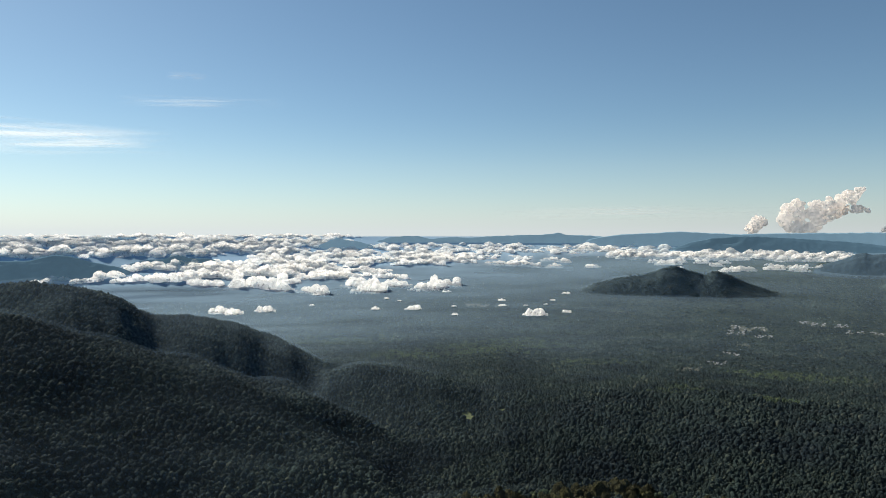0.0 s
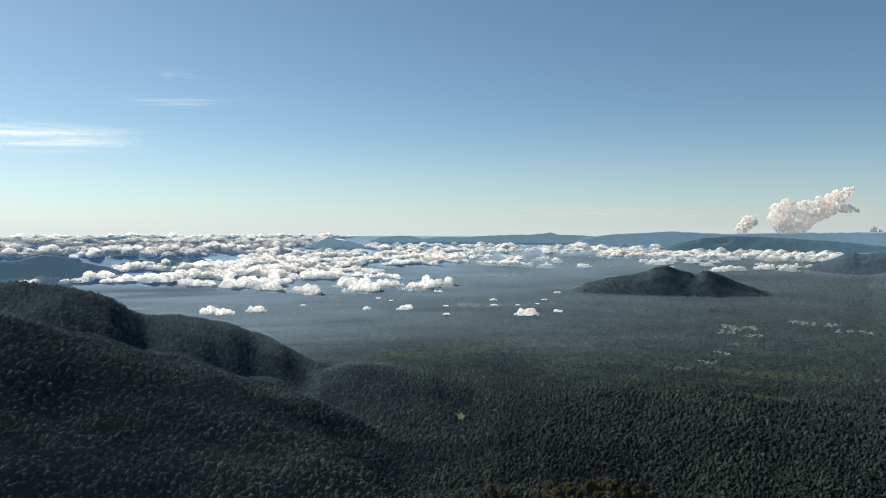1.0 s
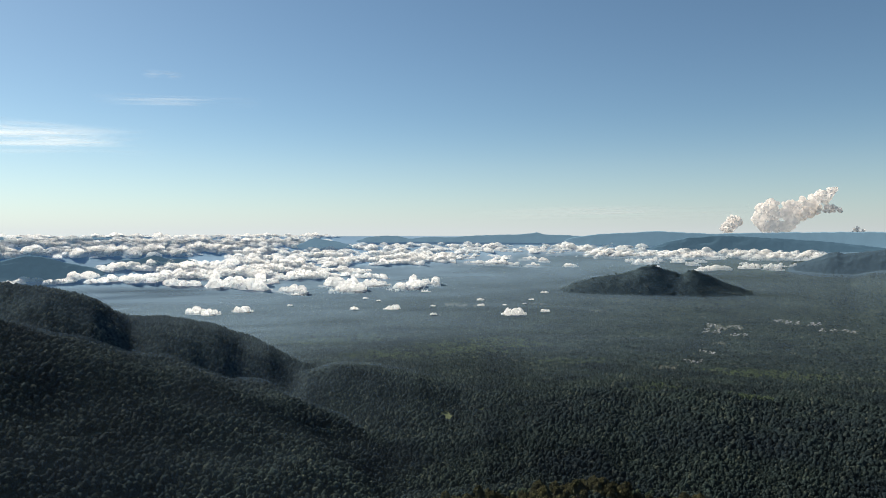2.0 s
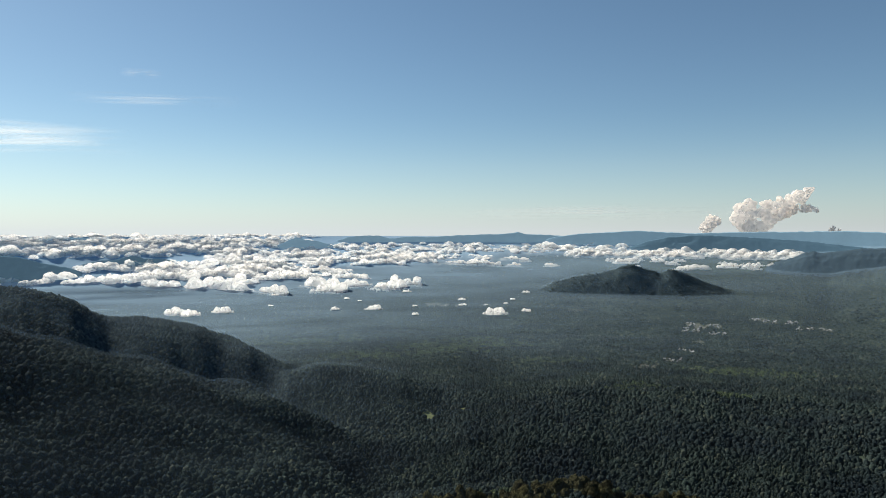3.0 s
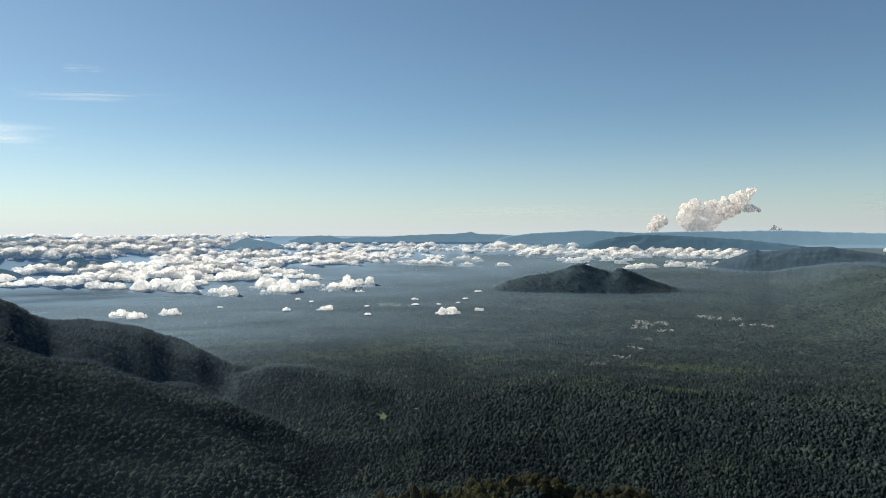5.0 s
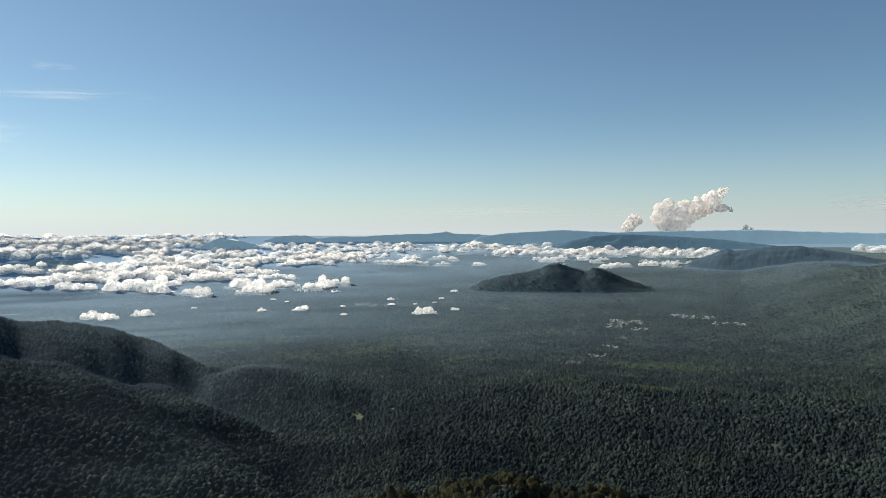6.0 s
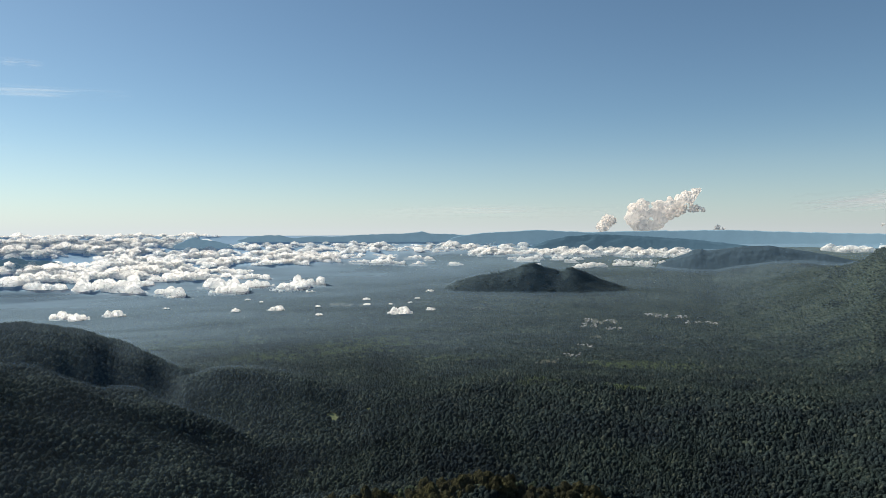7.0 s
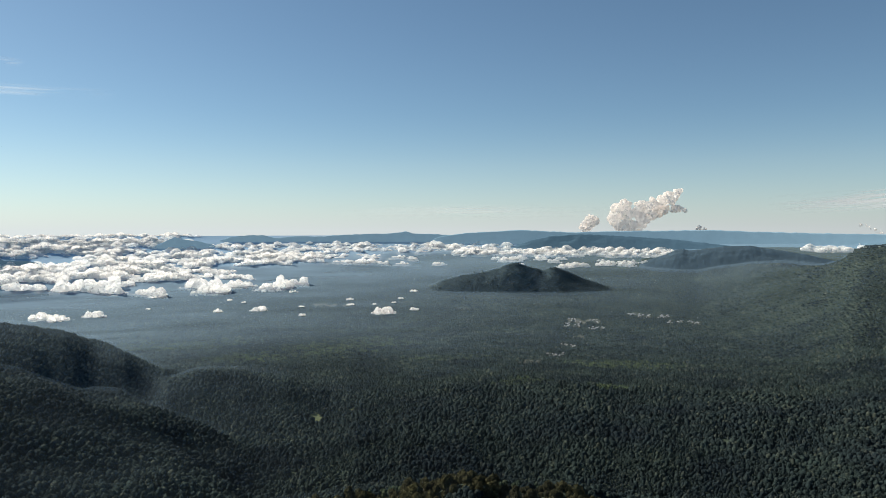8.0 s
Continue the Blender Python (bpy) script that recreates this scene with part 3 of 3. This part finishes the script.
def cloud_bank(rows, label):
    """Far clouds in a bank that nobody could count, as one object."""
    data = []
    for k in range(8):
        me = cloud_mesh(40, 300 + k, 0.026)
        v = np.empty(len(me.vertices) * 3, np.float32)
        me.vertices.foreach_get("co", v)
        me.calc_loop_triangles()
        fc = np.empty(len(me.loop_triangles) * 3, np.int32)
        me.loop_triangles.foreach_get("vertices", fc)
        data.append((v.reshape(-1, 3), fc.reshape(-1, 3)))
        bpy.data.meshes.remove(me)
    vs, fs, count = [], [], 0
    for a0, a1, e0, e1, n, w in rows:
        for k in range(n):
            v, fc = data[int(rng.integers(0, 8))]
            el = rng.uniform(e0, e1)
            m = np.array(cloud_pose(rng.uniform(a0, a1), el, w * rng.uniform(0.6, 1.25), 0.85 if el > -0.7 else 0.8 if el > -1.3 else 1.0))
            vs.append(v @ m[:3, :3].T + m[:3, 3])
            fs.append(fc + count)
            count += len(v)
    ob = new("cloud_bank", mesh_from("cloud_bank", np.concatenate(vs), np.concatenate(fs), CLOUD))
    return tagged(ob, label, "clouds", kind="stuff")


FRONT_ROW = [
    (-13.56, -5.88, 1.25), (-16.9, -5.9, 1.6), (-16.0, -6.0, 1.5), (-2.3, -5.9, 1.1), (7.2, -6.25, 1.5), (-5.2, -5.95, 0.6), (9.6, -6.1, 0.7), (0.9, -6.4, 0.5),
    (-28.6, -3.55, 1.4), (-27.7, -3.4, 1.5), (-25.9, -3.55, 2.0), (-24.4, -3.3, 2.1), (-23.4, -3.6, 1.6), (-21.6, -3.5, 2.2), (-20.3, -3.6, 2.4), (-19.2, -3.5, 2.2),
    (-17.8, -3.9, 2.4), (-16.4, -3.5, 2.2), (-14.6, -4.0, 2.6), (-13.2, -4.25, 2.4), (-12.0, -3.9, 2.2), (-9.8, -4.55, 2.4), (-10.4, -3.6, 2.0), (-7.6, -3.6, 2.6),
    (-6.3, -4.1, 2.4), (-5.4, -4.45, 2.6), (-3.7, -4.1, 2.0), (-1.1, -4.3, 2.4), (0.2, -4.0, 2.2)]
for az, el, wide in FRONT_ROW:
    cloud(az, el, wide if el < -5 else 1.15 * wide, 1.5 if el < -5 else 1.4)
LOOSE = [(-23.5, -17, -2.9, -2.4, 12, 2.4), (-19, -9, -3.4, -2.4, 52, 2.5), (-12, -3, -3.6, -2.6, 34, 2.1), (-14, 2, -2.6, -1.8, 74, 2.2), (0, 9, -2.6, -1.9, 20, 1.5),
         (8, 26, -2.8, -2.2, 12, 1.3), (-32, -27, -3.1, -2.9, 3, 1.2), (-12, 11, -5.9, -4.6, 12, 0.5), (29, 37.5, -2.3, -1.9, 8, 0.7), (14, 30, -2.5, -1.9, 14, 1.0), (30, 40, -1.0, -0.85, 5, 0.7)]
for a0, a1, e0, e1, n, w in LOOSE:
    for k in range(n):
        cloud(rng.uniform(a0, a1), rng.uniform(e0, e1), w * rng.uniform(0.6, 1.25), 1.15)
cloud_bank([(-26, -12, -1.7, -1.0, 80, 2.1), (-14, 3, -2.2, -1.2, 100, 2.0), (-33, -8, -1.1, -0.72, 220, 2.6), (-34, -12, -1.9, -0.9, 210, 2.3), (-34, -6, -0.75, -0.5, 70, 1.7), (-34, -8, -0.62, -0.4, 190, 1.6), (-9, 5, -1.7, -1.1, 40, 1.8)], "thick sea of white cloud reaching to the horizon")
cloud_bank([(3, 16, -1.75, -1.2, 90, 1.9), (13, 29, -2.0, -1.55, 130, 1.7), (-10, 18, -1.1, -0.75, 16, 0.6), (-9.4, -7.4, -0.46, -0.36, 7, 0.7)], "long low bank of white cloud before the far mountains")
cloud_bank([(38, 46, -1.6, -1.2, 24, 1.6)], "white cloud bank filling the valley behind the flat-topped mountain")


# ---- towering cumulus and high thin cloud beyond the mountains ----
# the pink of warm sunlight is put into this cloud's tint
FAR_CLOUD = cloud_material("far_cloud", (0.99, 0.945, 0.91), 0.75, 0.03)


def tower_cloud(crown, D, count, size, label, seed):
    """A tall cloud of heaped lumps; crown: azimuth, lower and upper elevation of its outline."""
    r = np.random.default_rng(seed)
    v0, f0 = ico(2)
    c = np.array(crown).T
    vs, fs = [], []
    for k in range(count):
        az = r.uniform(c[0][0], c[0][-1])
        low, top = np.interp(az, c[0], c[1]), np.interp(az, c[0], c[2])
        up = r.random() ** 0.8
        s = math.radians(size) * D * r.uniform(0.4, 1.1) * min(1.0, 0.35 + 0.6 * (top - low)) * (1.2 - 0.5 * up)
        p = at(az, low + (top - low) * up - math.degrees(s / D) * 0.6, D + r.uniform(-12, 12))
        fs.append(f0 + len(vs) * len(v0))
        vs.append(v0 * s * np.array([1, 0.6, 0.9]) + p)
    ob = new("cloud", hull("cloud", np.concatenate(vs), np.concatenate(fs), max(1.2, math.radians(size) * D / 12), math.radians(size) * D * 0.15, FAR_CLOUD))
    return tagged(ob, label, "cloud")


tower_cloud([(24.5, 0.9, 1.3), (24.9, 0.5, 2.0), (25.6, 0.15, 2.3), (26.2, 0.1, 2.1), (26.7, 0.2, 2.1), (27.4, 0.9, 2.35), (28.1, 1.5, 2.5), (28.7, 2.0, 2.8), (29.3, 2.4, 3.0), (29.7, 2.75, 3.0)], 4850, 260, 0.36, "tall pinkish cumulus cloud leaning over the far mountains", 5)
tower_cloud([(27.2, 1.1, 1.4), (28.0, 1.2, 1.75), (29.0, 1.35, 1.95), (30.0, 1.4, 1.6)], 4860, 70, 0.30, "pale fringe of cloud beside the tall cumulus", 6)
tower_cloud([(22.3, -0.1, 0.3), (22.7, -0.1, 0.9), (23.0, 0.1, 1.2), (23.4, 0.5, 1.1), (23.7, 0.6, 0.9)], 4850, 90, 0.24, "small pinkish cumulus tower beside a taller one", 9)
tower_cloud([(30.6, -0.1, 0.1), (31.0, -0.1, 0.35), (31.4, -0.1, 0.1)], 4850, 20, 0.2, "tiny far cumulus on the horizon", 10)
tower_cloud([(41.2, 0.25, 0.4), (41.8, 0.05, 0.35), (42.2, -0.2, 0.15), (42.6, -0.3, -0.1)], 3560, 34, 0.10, "small grey wisp of cloud over the wooded ridge", 11)


def thin_cloud(a0, a1, e0, e1, tilt, seed, peak, label, D=4880):
    """A high wispy sheet with a streaked, fading body."""
    A, E = np.meshgrid(np.linspace(0, 1, 60), np.linspace(0, 1, 30))
    az, el = a0 + (a1 - a0) * A, e0 + (e1 - e0) * E + tilt * A
    v = at(az, el, D + 15 * np.sin(A * 5) + 10 * E)
    ob = new("cirrus_cloud", mesh_from("cirrus_cloud", v.reshape(-1, 3), grid_faces(*A.shape), CIRRUS))
    body = np.clip(np.sin(A * math.pi), 0, 1) ** 1.2 * np.clip(np.sin(E * math.pi), 0, 1)
    streak = np.clip(0.5 + 0.9 * fractal(A * 4 + seed, E * 9 - A * 2 + seed, 4), 0, 1.3)
    ob.data.attributes.new("veil", "FLOAT", "POINT").data.foreach_set("value", np.clip(peak * body * streak, 0, 0.9).astype(np.float32).ravel())
    return tagged(ob, label, "cloud")


def veil_material(name, tint, glow):
    m = Nodes(name)
    dens = m.add("Attribute")
    dens.attribute_name = "veil"
    diff, thru, both = m.add("BsdfDiffuse", Color=(*tint, 1)), m.add("BsdfTranslucent", Color=(*tint, 1)), m.add("MixShader", Fac=0.6)
    clear, veil = m.add("BsdfTransparent"), m.add("MixShader")
    m.link(diff.outputs[0], both.inputs[1])
    m.link(thru.outputs[0], both.inputs[2])
    m.link(dens.outputs["Fac"], veil.inputs[0])
    m.link(clear.outputs[0], veil.inputs[1])
    # added emission, brightening the thin sheets beyond what the sun gives them
    shine, body = m.add("Emission", Color=(*tint, 1), Strength=glow), m.add("AddShader")
    m.link(both.outputs[0], body.inputs[0])
    m.link(shine.outputs[0], body.inputs[1])
    m.link(body.outputs[0], veil.inputs[2])
    m.link(veil.outputs[0], m.out.inputs["Surface"])
    return m.mat


CIRRUS = veil_material("cirrus", (0.95, 0.93, 0.91), 0.15)
WISP = "thin white streak of high cirrus cloud"
thin_cloud(-40, -21.5, 6.4, 8.0, -0.6, 1, 0.32, WISP)
thin_cloud(-38, -19, 5.0, 7.2, 0.3, 2, 0.36, WISP)
thin_cloud(-24, -12, 8.8, 9.7, 0.3, 3, 0.2, WISP)
thin_cloud(-20.5, -17.6, 10.9, 11.5, 0.0, 4, 0.2, WISP)
thin_cloud(35.5, 52, 0.9, 2.4, 0.9, 6, 1.6, "low pinkish streak of thin cloud")
thin_cloud(3, 26, 0.8, 2.0, 0.0, 8, 0.3, "faint pale veil of cloud above the horizon")


# ---- backdrop: a glowing sheet painted as the white haze low over the horizon, behind everything ----
def haze_glow_material():
    m = Nodes("horizon_haze_glow")
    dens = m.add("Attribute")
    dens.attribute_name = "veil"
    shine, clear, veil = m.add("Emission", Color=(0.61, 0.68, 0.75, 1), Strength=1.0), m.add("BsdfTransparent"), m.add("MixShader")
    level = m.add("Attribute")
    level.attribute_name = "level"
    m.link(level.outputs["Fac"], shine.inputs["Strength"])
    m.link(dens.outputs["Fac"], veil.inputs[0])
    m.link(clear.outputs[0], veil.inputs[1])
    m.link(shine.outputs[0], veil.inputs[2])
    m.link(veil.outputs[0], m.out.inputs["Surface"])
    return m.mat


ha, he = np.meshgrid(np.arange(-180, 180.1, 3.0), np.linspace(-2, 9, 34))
backdrop = new("backdrop", mesh_from("backdrop", at(ha, he, 4930.0).reshape(-1, 3), grid_faces(*ha.shape), haze_glow_material()))
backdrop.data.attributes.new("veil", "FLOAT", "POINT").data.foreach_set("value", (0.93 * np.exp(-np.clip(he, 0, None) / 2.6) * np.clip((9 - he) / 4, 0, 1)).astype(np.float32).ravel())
# the sheet's glow is painted brighter towards the sun
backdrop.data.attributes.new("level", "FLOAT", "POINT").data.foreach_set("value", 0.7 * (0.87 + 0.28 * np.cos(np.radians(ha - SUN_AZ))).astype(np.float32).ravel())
tagged(backdrop, "pale haze over the horizon", "backdrop", kind="structure")


# ---- mist: a draped see-through sheet standing in for aerial haze, densest over the far plain ----
def haze_sheet_material():
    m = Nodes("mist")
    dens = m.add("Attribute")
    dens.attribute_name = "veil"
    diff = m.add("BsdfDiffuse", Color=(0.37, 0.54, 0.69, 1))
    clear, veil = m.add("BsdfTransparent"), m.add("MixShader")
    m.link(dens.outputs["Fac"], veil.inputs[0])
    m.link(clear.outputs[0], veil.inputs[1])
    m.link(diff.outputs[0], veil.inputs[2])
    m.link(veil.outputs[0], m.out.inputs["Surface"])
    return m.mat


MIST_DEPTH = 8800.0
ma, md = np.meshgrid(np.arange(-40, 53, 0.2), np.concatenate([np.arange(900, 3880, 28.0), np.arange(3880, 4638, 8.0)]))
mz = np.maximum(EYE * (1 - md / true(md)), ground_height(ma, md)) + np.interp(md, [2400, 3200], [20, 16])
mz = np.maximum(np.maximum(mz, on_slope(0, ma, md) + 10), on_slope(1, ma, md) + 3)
mist = new("mist", mesh_from("mist", np.stack([md * np.sin(np.radians(ma)), md * np.cos(np.radians(ma)), mz], -1).reshape(-1, 3), grid_faces(*ma.shape), haze_sheet_material()))
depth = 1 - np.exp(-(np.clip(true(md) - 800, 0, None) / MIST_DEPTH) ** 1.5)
# it thins out towards the near hills, where a faint veil stays to lift the darks
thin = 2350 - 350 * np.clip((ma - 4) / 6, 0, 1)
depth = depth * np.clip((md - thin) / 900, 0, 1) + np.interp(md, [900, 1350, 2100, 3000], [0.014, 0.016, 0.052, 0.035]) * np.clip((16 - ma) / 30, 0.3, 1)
# less of it where the sheet drapes over the two hills
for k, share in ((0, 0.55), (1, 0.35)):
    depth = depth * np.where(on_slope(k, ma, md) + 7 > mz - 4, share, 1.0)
# haze looks brighter towards the sun; this is put into the sheet's density
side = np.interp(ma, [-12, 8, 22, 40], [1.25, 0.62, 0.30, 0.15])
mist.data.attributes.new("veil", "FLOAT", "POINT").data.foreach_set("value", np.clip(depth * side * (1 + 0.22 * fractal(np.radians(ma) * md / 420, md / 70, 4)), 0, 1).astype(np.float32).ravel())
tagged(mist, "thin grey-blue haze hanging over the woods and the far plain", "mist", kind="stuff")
